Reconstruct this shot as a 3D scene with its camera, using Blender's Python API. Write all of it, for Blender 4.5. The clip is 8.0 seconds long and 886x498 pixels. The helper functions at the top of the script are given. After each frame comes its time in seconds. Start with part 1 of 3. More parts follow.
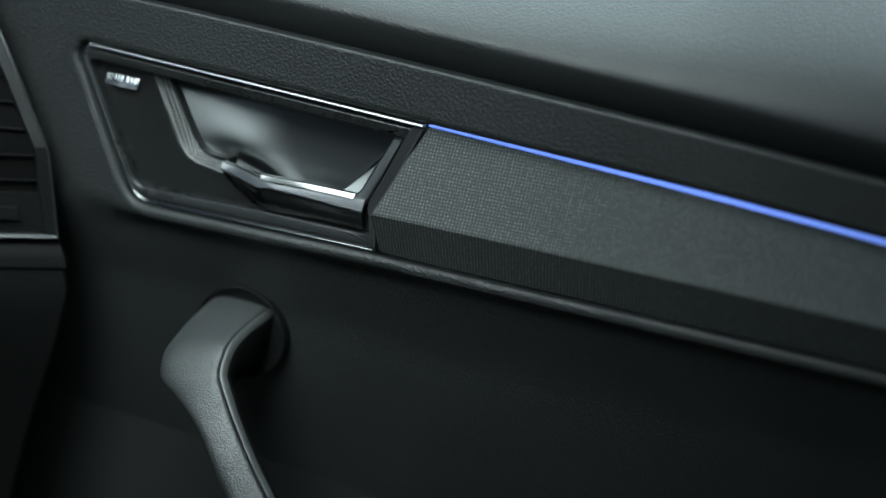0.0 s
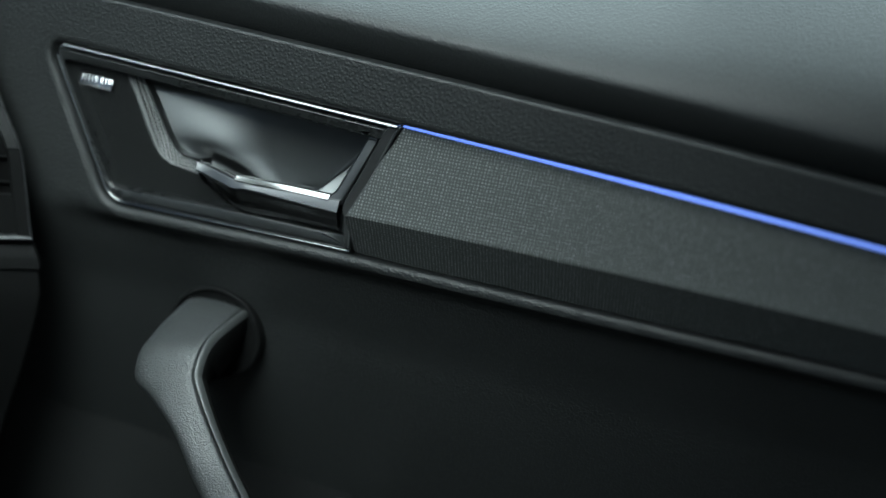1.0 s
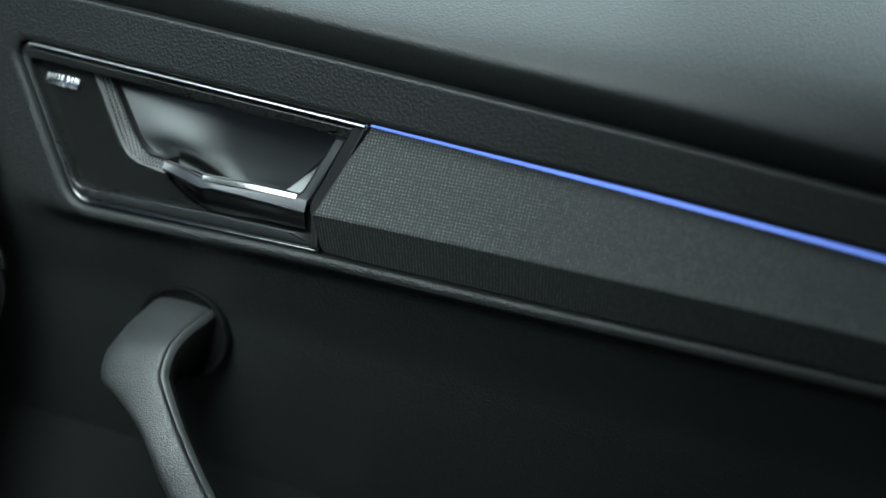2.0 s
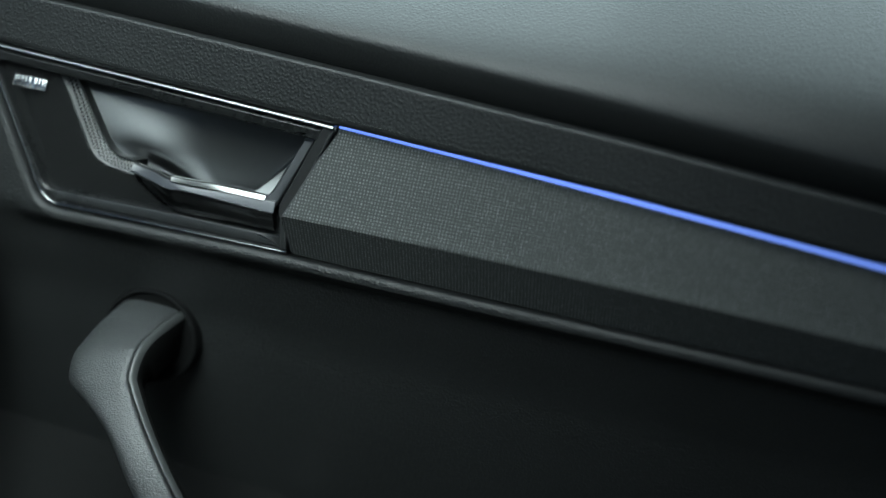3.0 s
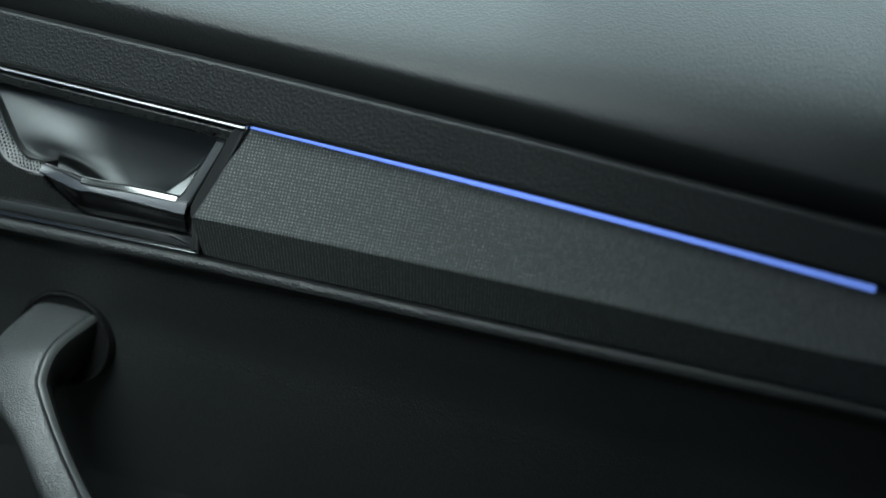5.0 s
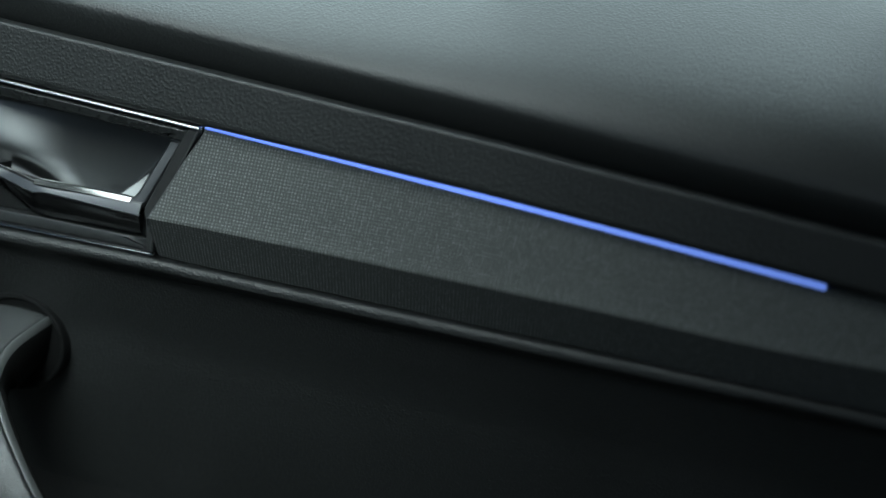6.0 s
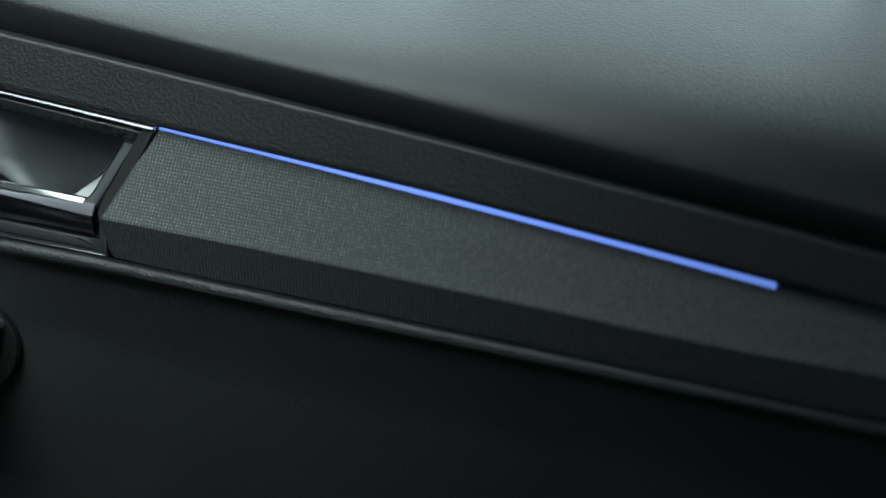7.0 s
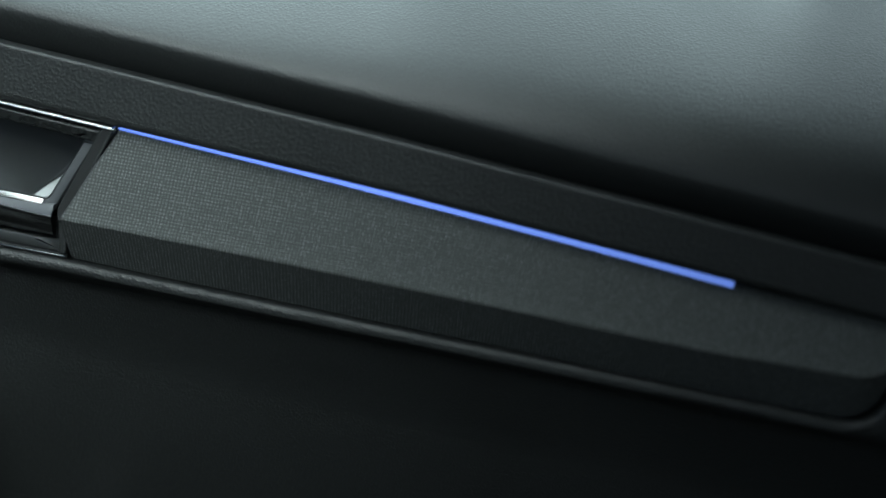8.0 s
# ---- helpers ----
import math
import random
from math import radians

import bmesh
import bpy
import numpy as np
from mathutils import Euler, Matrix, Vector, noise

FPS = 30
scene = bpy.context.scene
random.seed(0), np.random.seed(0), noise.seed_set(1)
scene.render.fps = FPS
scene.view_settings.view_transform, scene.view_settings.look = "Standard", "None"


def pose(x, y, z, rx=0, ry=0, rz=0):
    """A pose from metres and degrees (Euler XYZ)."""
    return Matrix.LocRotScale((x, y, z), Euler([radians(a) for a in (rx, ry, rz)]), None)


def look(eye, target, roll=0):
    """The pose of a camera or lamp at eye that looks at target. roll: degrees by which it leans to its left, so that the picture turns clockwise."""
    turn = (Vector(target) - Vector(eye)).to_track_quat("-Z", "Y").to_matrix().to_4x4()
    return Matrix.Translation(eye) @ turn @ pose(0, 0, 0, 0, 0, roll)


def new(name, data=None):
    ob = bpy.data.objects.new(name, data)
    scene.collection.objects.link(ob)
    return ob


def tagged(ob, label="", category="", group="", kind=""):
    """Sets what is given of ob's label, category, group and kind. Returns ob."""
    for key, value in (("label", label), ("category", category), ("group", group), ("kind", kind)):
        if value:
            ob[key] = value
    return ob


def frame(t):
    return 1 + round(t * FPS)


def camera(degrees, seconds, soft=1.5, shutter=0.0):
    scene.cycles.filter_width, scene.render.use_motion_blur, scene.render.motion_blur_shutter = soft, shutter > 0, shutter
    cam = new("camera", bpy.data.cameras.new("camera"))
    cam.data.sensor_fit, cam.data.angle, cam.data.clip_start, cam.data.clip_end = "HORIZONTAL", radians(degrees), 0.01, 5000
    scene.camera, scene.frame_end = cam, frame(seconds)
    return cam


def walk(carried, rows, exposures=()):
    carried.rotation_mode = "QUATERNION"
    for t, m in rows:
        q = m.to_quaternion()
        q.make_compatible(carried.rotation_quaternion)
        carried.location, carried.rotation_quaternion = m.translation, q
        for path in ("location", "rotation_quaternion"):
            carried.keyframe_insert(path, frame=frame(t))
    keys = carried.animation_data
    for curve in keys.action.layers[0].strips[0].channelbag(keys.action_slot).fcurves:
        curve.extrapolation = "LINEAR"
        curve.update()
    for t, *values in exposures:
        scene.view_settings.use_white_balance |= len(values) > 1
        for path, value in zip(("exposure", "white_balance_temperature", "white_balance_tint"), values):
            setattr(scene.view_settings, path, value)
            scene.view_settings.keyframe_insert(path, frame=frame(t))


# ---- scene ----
cam = camera(41.0, 8.0, soft=1.6)
cam.data.dof.use_dof = True
cam.data.dof.focus_distance = 0.784
cam.data.dof.aperture_fstop = 1.65

PATH = [
    (0, (0.2565, -0.7164, 0.1189), (-0.0404, 0.2042, -0.1345), 9.36),
    (0.5, (0.2576, -0.7180, 0.1192), (-0.0315, 0.2056, -0.1323), 9.49),
    (1, (0.2596, -0.7179, 0.1192), (-0.0207, 0.2091, -0.1300), 9.57),
    (1.5, (0.2620, -0.7170, 0.1183), (-0.0083, 0.2137, -0.1280), 9.73),
    (3, (0.2718, -0.7176, 0.1176), (0.0271, 0.2226, -0.1194), 9.99),
    (3.5, (0.2748, -0.7184, 0.1166), (0.0412, 0.2257, -0.1162), 10.10),
    (4, (0.2796, -0.7176, 0.1161), (0.0592, 0.2306, -0.1124), 10.22),
    (4.5, (0.2851, -0.7161, 0.1164), (0.0756, 0.2353, -0.1092), 10.29),
    (6, (0.3025, -0.7120, 0.1178), (0.1238, 0.2475, -0.0998), 10.40),
    (6.5, (0.3057, -0.7127, 0.1181), (0.1411, 0.2501, -0.0962), 10.52),
    (7, (0.3081, -0.7133, 0.1181), (0.1589, 0.2529, -0.0925), 10.61),
    (7.5, (0.3114, -0.7137, 0.1177), (0.1736, 0.2550, -0.0891), 10.76),
    (8, (0.3160, -0.7139, 0.1174), (0.1887, 0.2569, -0.0858), 10.79),
]
walk(cam, [(t, look(eye, target, roll)) for t, eye, target, roll in PATH])

# ---- light: overcast sky through side windows and windscreen, plus an added roof lamp ----
world = bpy.data.worlds.new("sky")
scene.world = world
world.use_nodes = True
wn = world.node_tree
sky = wn.nodes.new("ShaderNodeTexSky")
sky.sky_type = "NISHITA"
sky.sun_disc = False
sky.sun_elevation, sky.sun_rotation = radians(40), radians(60)
wn.nodes["Background"].inputs[1].default_value = 0.07
wn.links.new(sky.outputs[0], wn.nodes["Background"].inputs[0])


def window_light(name, eye, target, width, height, watts, spread=180.0, colour=(0.825, 0.975, 0.98)):
    data = bpy.data.lights.new(name, "AREA")
    data.shape, data.size, data.size_y = "RECTANGLE", width, height
    data.energy, data.color, data.spread = watts, colour, radians(spread)
    ob = new(name, data)
    ob.matrix_world = look(eye, target)
    return ob


window_light("door_window_light", (-0.37, 0.150, 0.385), (-0.37, -0.45, 0.11), 0.98, 0.42, 7.7, 180.0, (0.735, 0.965, 1.0))
window_light("door_window_middle_light", (0.28, 0.172, 0.365), (0.26, -0.43, 0.08), 0.31, 0.34, 1.2, 180.0, (0.735, 0.965, 1.0))
window_light("door_window_rear_light", (0.70, 0.200, 0.340), (0.64, -0.40, 0.05), 0.52, 0.26, 0.85, 180.0, (0.735, 0.965, 1.0))
# No glass roof is known; this lamp is added for light from above.
window_light("added_roof_light", (-0.09, -0.36, 0.61), (-0.09, -0.3599, -0.6), 0.72, 0.46, 3.45, 110.0)
window_light("windscreen_light", (-0.38, -0.62, 0.47), (-0.36, 0.0, -0.10), 0.85, 0.40, 1.9, 56.0)
window_light("far_window_light", (0.40, -1.36, 0.40), (0.25, 0.0, -0.1), 1.1, 0.36, 1.05)


# ---- materials ----
def material(name, colour, rough=0.5, metal=0.0, spec=0.5):
    m = bpy.data.materials.new(name)
    m.use_nodes = True
    b = m.node_tree.nodes["Principled BSDF"]
    b.inputs["Base Color"].default_value = (*colour, 1)
    b.inputs["Roughness"].default_value = rough
    b.inputs["Metallic"].default_value = metal
    b.inputs["Specular IOR Level"].default_value = spec
    return m


def node(m, kind, **values):
    n = m.node_tree.nodes.new(kind)
    for key, value in values.items():
        n.inputs[key].default_value = value
    return n


def wire(m, a, b):
    m.node_tree.links.new(a, b)


def maths(m, op, a, b=None):
    n = m.node_tree.nodes.new("ShaderNodeMath")
    n.operation = op
    for k, v in enumerate((a, b)):
        if v is None:
            continue
        if isinstance(v, (int, float)):
            n.inputs[k].default_value = v
        else:
            wire(m, v, n.inputs[k])
    return n.outputs[0]


def varied(m, colour, spread, scale, rough, rough_spread):
    """Slow changes of tone and gloss over a surface, as handling and dust leave them."""
    b = m.node_tree.nodes["Principled BSDF"]
    co = node(m, "ShaderNodeTexCoord")
    n1 = node(m, "ShaderNodeTexNoise", Scale=scale, Detail=5.0)
    n2 = node(m, "ShaderNodeTexNoise", Scale=scale * 14, Detail=3.0)
    wire(m, co.outputs["Object"], n1.inputs["Vector"])
    wire(m, co.outputs["Object"], n2.inputs["Vector"])
    mix = maths(m, "ADD", maths(m, "MULTIPLY", n1.outputs["Fac"], 0.65), maths(m, "MULTIPLY", n2.outputs["Fac"], 0.35))
    ramp = node(m, "ShaderNodeMapRange")
    ramp.inputs["From Min"].default_value, ramp.inputs["From Max"].default_value = 0.3, 0.7
    ramp.inputs["To Min"].default_value, ramp.inputs["To Max"].default_value = 1 - spread, 1 + spread
    wire(m, mix, ramp.inputs["Value"])
    tint = node(m, "ShaderNodeVectorMath")
    tint.operation = "SCALE"
    tint.inputs[0].default_value = colour
    wire(m, ramp.outputs[0], tint.inputs["Scale"])
    wire(m, tint.outputs[0], b.inputs["Base Color"])
    gloss = node(m, "ShaderNodeMapRange")
    gloss.inputs["From Min"].default_value, gloss.inputs["From Max"].default_value = 0.3, 0.7
    gloss.inputs["To Min"].default_value, gloss.inputs["To Max"].default_value = rough - rough_spread, rough + rough_spread
    wire(m, mix, gloss.inputs["Value"])
    wire(m, gloss.outputs[0], b.inputs["Roughness"])
    return co


def leather(name, colour, rough, pebble=420.0, depth=0.00022, spec=0.5):
    m = material(name, colour, rough, 0.0, spec)
    co = varied(m, colour, 0.18, 9.0, rough, 0.05)
    warp = node(m, "ShaderNodeTexNoise", Scale=pebble * 0.35, Detail=2.0)
    wire(m, co.outputs["Object"], warp.inputs["Vector"])
    push = node(m, "ShaderNodeVectorMath")
    push.operation = "MULTIPLY_ADD"
    wire(m, warp.outputs["Color"], push.inputs[0])
    push.inputs[1].default_value = (0.9 / pebble,) * 3
    wire(m, co.outputs["Object"], push.inputs[2])
    cells = node(m, "ShaderNodeTexVoronoi", Scale=pebble)
    cells.feature = "SMOOTH_F1"
    cells.inputs["Smoothness"].default_value = 0.25
    wire(m, push.outputs[0], cells.inputs["Vector"])
    dome = node(m, "ShaderNodeMapRange")
    dome.interpolation_type = "SMOOTHSTEP"
    dome.inputs["From Min"].default_value, dome.inputs["From Max"].default_value = 0.75, 0.05
    wire(m, cells.outputs["Distance"], dome.inputs["Value"])
    fine = node(m, "ShaderNodeTexNoise", Scale=pebble * 4, Detail=2.0)
    wire(m, co.outputs["Object"], fine.inputs["Vector"])
    relief = maths(m, "ADD", dome.outputs[0], maths(m, "MULTIPLY", fine.outputs["Fac"], 0.2))
    bump = node(m, "ShaderNodeBump", Strength=1.0, Distance=depth)
    wire(m, relief, bump.inputs["Height"])
    wire(m, bump.outputs[0], m.node_tree.nodes["Principled BSDF"].inputs["Normal"])
    return m


def plastic(name, colour, rough, spec=0.5, metal=0.0, depth=0.00003):
    m = material(name, colour, rough, metal, spec)
    co = varied(m, colour, 0.05 if metal else 0.15, 14.0, rough, 0.015 if metal else min(0.05, rough * 0.3))
    if metal:
        return m
    fine = node(m, "ShaderNodeTexNoise", Scale=1500.0, Detail=2.0)
    wire(m, co.outputs["Object"], fine.inputs["Vector"])
    bump = node(m, "ShaderNodeBump", Strength=0.6, Distance=depth)
    wire(m, fine.outputs["Fac"], bump.inputs["Height"])
    wire(m, bump.outputs[0], m.node_tree.nodes["Principled BSDF"].inputs["Normal"])
    return m


ROW_LEAN = 0.06


def weave(name, dark, light):
    """Woven cloth with rows of small light stitches, laid out by the metric UV map."""
    m = material(name, dark, 0.85, 0.0, 0.3)
    b = m.node_tree.nodes["Principled BSDF"]
    uv = node(m, "ShaderNodeUVMap")
    uv.uv_map = "metres"
    part_ = node(m, "ShaderNodeSeparateXYZ")
    wire(m, uv.outputs[0], part_.inputs[0])
    noisy = node(m, "ShaderNodeTexNoise", Scale=260.0, Detail=3.0)
    wire(m, uv.outputs[0], noisy.inputs["Vector"])
    wander = maths(m, "MULTIPLY", maths(m, "SUBTRACT", noisy.outputs["Fac"], 0.5), 0.9)
    rows_ = maths(m, "ADD", part_.outputs[1], maths(m, "MULTIPLY", part_.outputs[0], ROW_LEAN))
    cu = maths(m, "ADD", maths(m, "MULTIPLY", part_.outputs[0], 1 / 0.0022), wander)
    cv = maths(m, "ADD", maths(m, "MULTIPLY", rows_, 1 / 0.0022), maths(m, "MULTIPLY", wander, 0.5))
    cell = node(m, "ShaderNodeCombineXYZ")
    wire(m, maths(m, "FLOOR", cu), cell.inputs[0])
    wire(m, maths(m, "FLOOR", cv), cell.inputs[1])
    chance = m.node_tree.nodes.new("ShaderNodeTexWhiteNoise")
    wire(m, cell.outputs[0], chance.inputs["Vector"])
    du = maths(m, "MULTIPLY", maths(m, "SUBTRACT", maths(m, "FRACT", cu), 0.5), 2.9)
    dv = maths(m, "MULTIPLY", maths(m, "SUBTRACT", maths(m, "FRACT", cv), 0.5), 2.3)
    far = maths(m, "ADD", maths(m, "MULTIPLY", du, du), maths(m, "MULTIPLY", dv, dv))
    dots = node(m, "ShaderNodeMapRange")
    dots.interpolation_type = "SMOOTHSTEP"
    dots.inputs["From Min"].default_value, dots.inputs["From Max"].default_value = 0.75, 0.02
    wire(m, far, dots.inputs["Value"])
    hill = dots.outputs[0]
    threads = node(m, "ShaderNodeTexNoise", Scale=2200.0, Detail=1.0)
    wire(m, uv.outputs[0], threads.inputs["Vector"])
    bright = maths(m, "ADD", maths(m, "ADD", maths(m, "MULTIPLY", chance.outputs["Value"], 0.75), 0.22), maths(m, "MULTIPLY", threads.outputs["Fac"], 0.35))
    fac = maths(m, "MULTIPLY", dots.outputs[0], bright)
    mix = node(m, "ShaderNodeMix")
    mix.data_type = "RGBA"
    mix.inputs["A"].default_value, mix.inputs["B"].default_value = (*dark, 1), (*light, 1)
    for s in mix.inputs:
        if s.identifier == "A_Color":
            s.default_value = (*dark, 1)
        if s.identifier == "B_Color":
            s.default_value = (*light, 1)
    wire(m, fac, mix.inputs["Factor"])
    wire(m, [s for s in mix.outputs if s.identifier == "Result_Color"][0], b.inputs["Base Color"])
    bump = node(m, "ShaderNodeBump", Strength=0.3, Distance=0.00012)
    wire(m, maths(m, "ADD", hill, maths(m, "MULTIPLY", threads.outputs["Fac"], 0.8)), bump.inputs["Height"])
    wire(m, bump.outputs[0], b.inputs["Normal"])
    return m


def glow(name, colour, strength):
    """A light guide fed at its front end: it grows dimmer along its length."""
    m = material(name, (0.3, 0.35, 0.5), 0.4)
    b = m.node_tree.nodes["Principled BSDF"]
    b.inputs["Emission Color"].default_value = (*colour, 1)
    co = node(m, "ShaderNodeTexCoord")
    axes = node(m, "ShaderNodeSeparateXYZ")
    wire(m, co.outputs["Object"], axes.inputs[0])
    fade = node(m, "ShaderNodeMapRange")
    fade.inputs["From Min"].default_value, fade.inputs["From Max"].default_value = -0.08, 0.20
    fade.inputs["To Min"].default_value, fade.inputs["To Max"].default_value = strength, strength * 0.48
    wire(m, axes.outputs[0], fade.inputs["Value"])
    wire(m, fade.outputs[0], b.inputs["Emission Strength"])
    return m


PAD = leather("soft_black_grained_skin", (0.017, 0.0188, 0.0190), 0.46, 520.0, 0.00015)
PANEL = leather("hard_black_grained_skin", (0.0165, 0.0180, 0.0180), 0.45, 540.0, 0.00023, 0.45)
GRIP = leather("grey_black_grained_grip", (0.045, 0.0485, 0.0495), 0.36, 900.0, 0.00022, 0.65)
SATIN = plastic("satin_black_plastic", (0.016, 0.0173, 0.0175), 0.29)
# Black plastic taken almost to nil, so that shade sits in the colour.
INNER = plastic("shaded_black_plastic", (0.005, 0.0053, 0.0053), 0.85, 0.12)
# Greyer than the satin black, which puts the bead's highlight into its colour.
BEAD = plastic("bead_plastic_with_highlight", (0.06, 0.064, 0.064), 0.32)
FRAME = plastic("dark_satin_plastic", (0.006, 0.0064, 0.0064), 0.42, 0.25)
MATT = plastic("matt_black_plastic", (0.009, 0.0098, 0.0098), 0.6)
BAR = plastic("dark_satin_metal", (0.12, 0.124, 0.126), 0.34, 0.5, 0.8)
GRILLE = plastic("black_grille_plastic", (0.020, 0.0214, 0.0214), 0.36, 0.45)
# Lighter copy of the grille plastic; the light on the facet is painted in.
FACET = plastic("lit_grille_plastic", (0.165, 0.17, 0.168), 0.36)
EDGE = plastic("satin_chrome", (0.48, 0.49, 0.49), 0.30, 0.5, 1.0)
CHROME = plastic("chrome", (0.46, 0.47, 0.47), 0.13, 0.5, 1.0)
ARM = plastic("satin_silver", (0.23, 0.236, 0.236), 0.30, 0.5, 1.0)
OUTLINE = plastic("dark_chrome", (0.33, 0.34, 0.34), 0.10, 0.5, 1.0)
SILVER = plastic("satin_dark_silver", (0.16, 0.164, 0.167), 0.32, 0.5, 1.0)
DARK = plastic("black_chrome", (0.21, 0.215, 0.218), 0.25, 0.5, 1.0)
BOWL = plastic("satin_graphite", (0.130, 0.1355, 0.137), 0.41, 0.5, 1.0)
# Near-black colour stands in for the shade inside gaps and holes.
VOID = material("gap_shade", (0.004, 0.004, 0.004), 0.9, 0.0, 0.05)
CLOTH = weave("woven_charcoal_cloth", (0.050, 0.054, 0.053), (0.185, 0.198, 0.194))
BLUE = glow("blue_light_guide", (0.15, 0.29, 0.95), 1.35)
LINING = plastic("grey_headlining", (0.16, 0.16, 0.155), 0.9)
CARPET = plastic("grey_carpet", (0.07, 0.07, 0.068), 0.95)

# ---- building tools ----
ORIGIN = {}


def thing(name, at, label, category, kind="", group=""):
    ob = new(name)
    ob.empty_display_size = 0.02
    ob.location = at
    ORIGIN[ob] = Vector(at)
    return tagged(ob, label, category, group, kind)


def part(name, bm, mat, parent=None, label="", sharp=38.0):
    bmesh.ops.recalc_face_normals(bm, faces=bm.faces)
    base = ORIGIN[parent] if parent else Vector((0, 0, 0))
    bmesh.ops.translate(bm, vec=-base, verts=bm.verts)
    me = bpy.data.meshes.new(name)
    bm.to_mesh(me)
    bm.free()
    me.polygons.foreach_set("use_smooth", [True] * len(me.polygons))
    me.set_sharp_from_angle(angle=radians(sharp))
    me.materials.append(mat)
    ob = new(name, me)
    ob.parent = parent
    ORIGIN[ob] = base
    if label:
        ob["label"] = label
    return ob


def curve(table):
    """A smooth function of x through a few (x, value) pairs."""
    xs = [a for a, _ in table]
    ys = [b for _, b in table]
    slopes = []
    for k in range(len(xs)):
        a, b = max(k - 1, 0), min(k + 1, len(xs) - 1)
        slopes.append((ys[b] - ys[a]) / (xs[b] - xs[a]))

    def f(x):
        if x <= xs[0]:
            return ys[0] + slopes[0] * (x - xs[0])
        if x >= xs[-1]:
            return ys[-1] + slopes[-1] * (x - xs[-1])
        k = max(i for i in range(len(xs) - 1) if xs[i] <= x)
        h = xs[k + 1] - xs[k]
        s = (x - xs[k]) / h
        return ((1 + 2 * s) * (1 - s) ** 2 * ys[k] + s * (1 - s) ** 2 * h * slopes[k]
                + s * s * (3 - 2 * s) * ys[k + 1] + s * s * (s - 1) * h * slopes[k + 1])
    return f


def smooth(a, b, x):
    s = min(1.0, max(0.0, (x - a) / (b - a)))
    return s * s * (3 - 2 * s)


def loft(rings, closed=True, caps=True):
    """Quads between rings of points of equal count."""
    bm = bmesh.new()
    vs = [[bm.verts.new(p) for p in ring] for ring in rings]
    n = len(rings[0])
    for a, b in zip(vs, vs[1:]):
        for k in range(n if closed else n - 1):
            bm.faces.new((a[k], a[(k + 1) % n], b[(k + 1) % n], b[k]))
    if caps and closed:
        bm.faces.new(vs[0][::-1])
        bm.faces.new(vs[-1])
    return bm


def box(x0, x1, y0, y1, z0, z1, bevel=0.0):
    bm = bmesh.new()
    bmesh.ops.create_cube(bm, size=1.0)
    for v in bm.verts:
        v.co = ((x0 + x1) / 2 + v.co.x * (x1 - x0), (y0 + y1) / 2 + v.co.y * (y1 - y0), (z0 + z1) / 2 + v.co.z * (z1 - z0))
    if bevel:
        bmesh.ops.bevel(bm, geom=bm.edges[:], offset=bevel, segments=2, affect="EDGES", profile=0.5)
    return bm


def rounded(corners, steps=6):
    """A closed outline in (x, z): corners as (x, z, radius), in order round the shape."""
    out = []
    n = len(corners)
    for k in range(n):
        p = Vector(corners[k][:2])
        a, b = Vector(corners[k - 1][:2]) - p, Vector(corners[(k + 1) % n][:2]) - p
        r = corners[k][2]
        if r <= 0:
            out.append(tuple(p))
            continue
        half = a.angle(b) / 2
        d = min(r / math.tan(half), a.length * 0.49, b.length * 0.49)
        p0, p1 = p + a.normalized() * d, p + b.normalized() * d
        for s in range(steps + 1):
            s /= steps
            out.append(tuple((1 - s) ** 2 * p0 + 2 * s * (1 - s) * p + s * s * p1))
    return out


def resample(outline, count):
    pts = [Vector(p) for p in outline] + [Vector(outline[0])]
    lengths = [0.0]
    for a, b in zip(pts, pts[1:]):
        lengths.append(lengths[-1] + (b - a).length)
    out, k = [], 0
    for i in range(count):
        d = lengths[-1] * i / count
        while lengths[k + 1] < d:
            k += 1
        s = (d - lengths[k]) / max(lengths[k + 1] - lengths[k], 1e-9)
        out.append(tuple(pts[k].lerp(pts[k + 1], s)))
    return out


def grown(outline, by):
    """The outline moved outwards by so much, along its normals."""
    n = len(outline)
    area = sum(outline[k - 1][0] * outline[k][1] - outline[k][0] * outline[k - 1][1] for k in range(n))
    sign = 1 if area > 0 else -1
    out = []
    for k in range(n):
        p, a, b = Vector(outline[k]), Vector(outline[k - 1]), Vector(outline[(k + 1) % n])
        n1, n2 = (p - a).normalized(), (b - p).normalized()
        t = (n1 + n2)
        t = t.normalized() if t.length > 1e-6 else n1
        nor = Vector((t.y, -t.x)) * sign
        scale = 1 / max(0.5, (1 + n1.dot(n2)) / 2) ** 0.5
        out.append(tuple(p + nor * by * scale))
    return out


def inside(p, outline):
    x, z = p
    hit = False
    for k in range(len(outline)):
        (x1, z1), (x2, z2) = outline[k - 1], outline[k]
        if (z1 > z) != (z2 > z) and x < (x2 - x1) * (z - z1) / (z2 - z1) + x1:
            hit = not hit
    return hit


def slab(outline, y0, y1, bevel=0.0):
    """An outline in (x, z) given depth from y0 (front) to y1, the front edge rounded by bevel."""
    rings = []
    if bevel:
        rings = [[(x, y0 + bevel * (1 - math.cos(math.pi / 2 * s / 3)), z) for x, z in grown(outline, -bevel * (1 - math.sin(math.pi / 2 * s / 3)))] for s in range(4)]
    else:
        rings = [[(x, y0, z) for x, z in outline]]
    rings.append([(x, y1, z) for x, z in outline])
    return loft(rings)


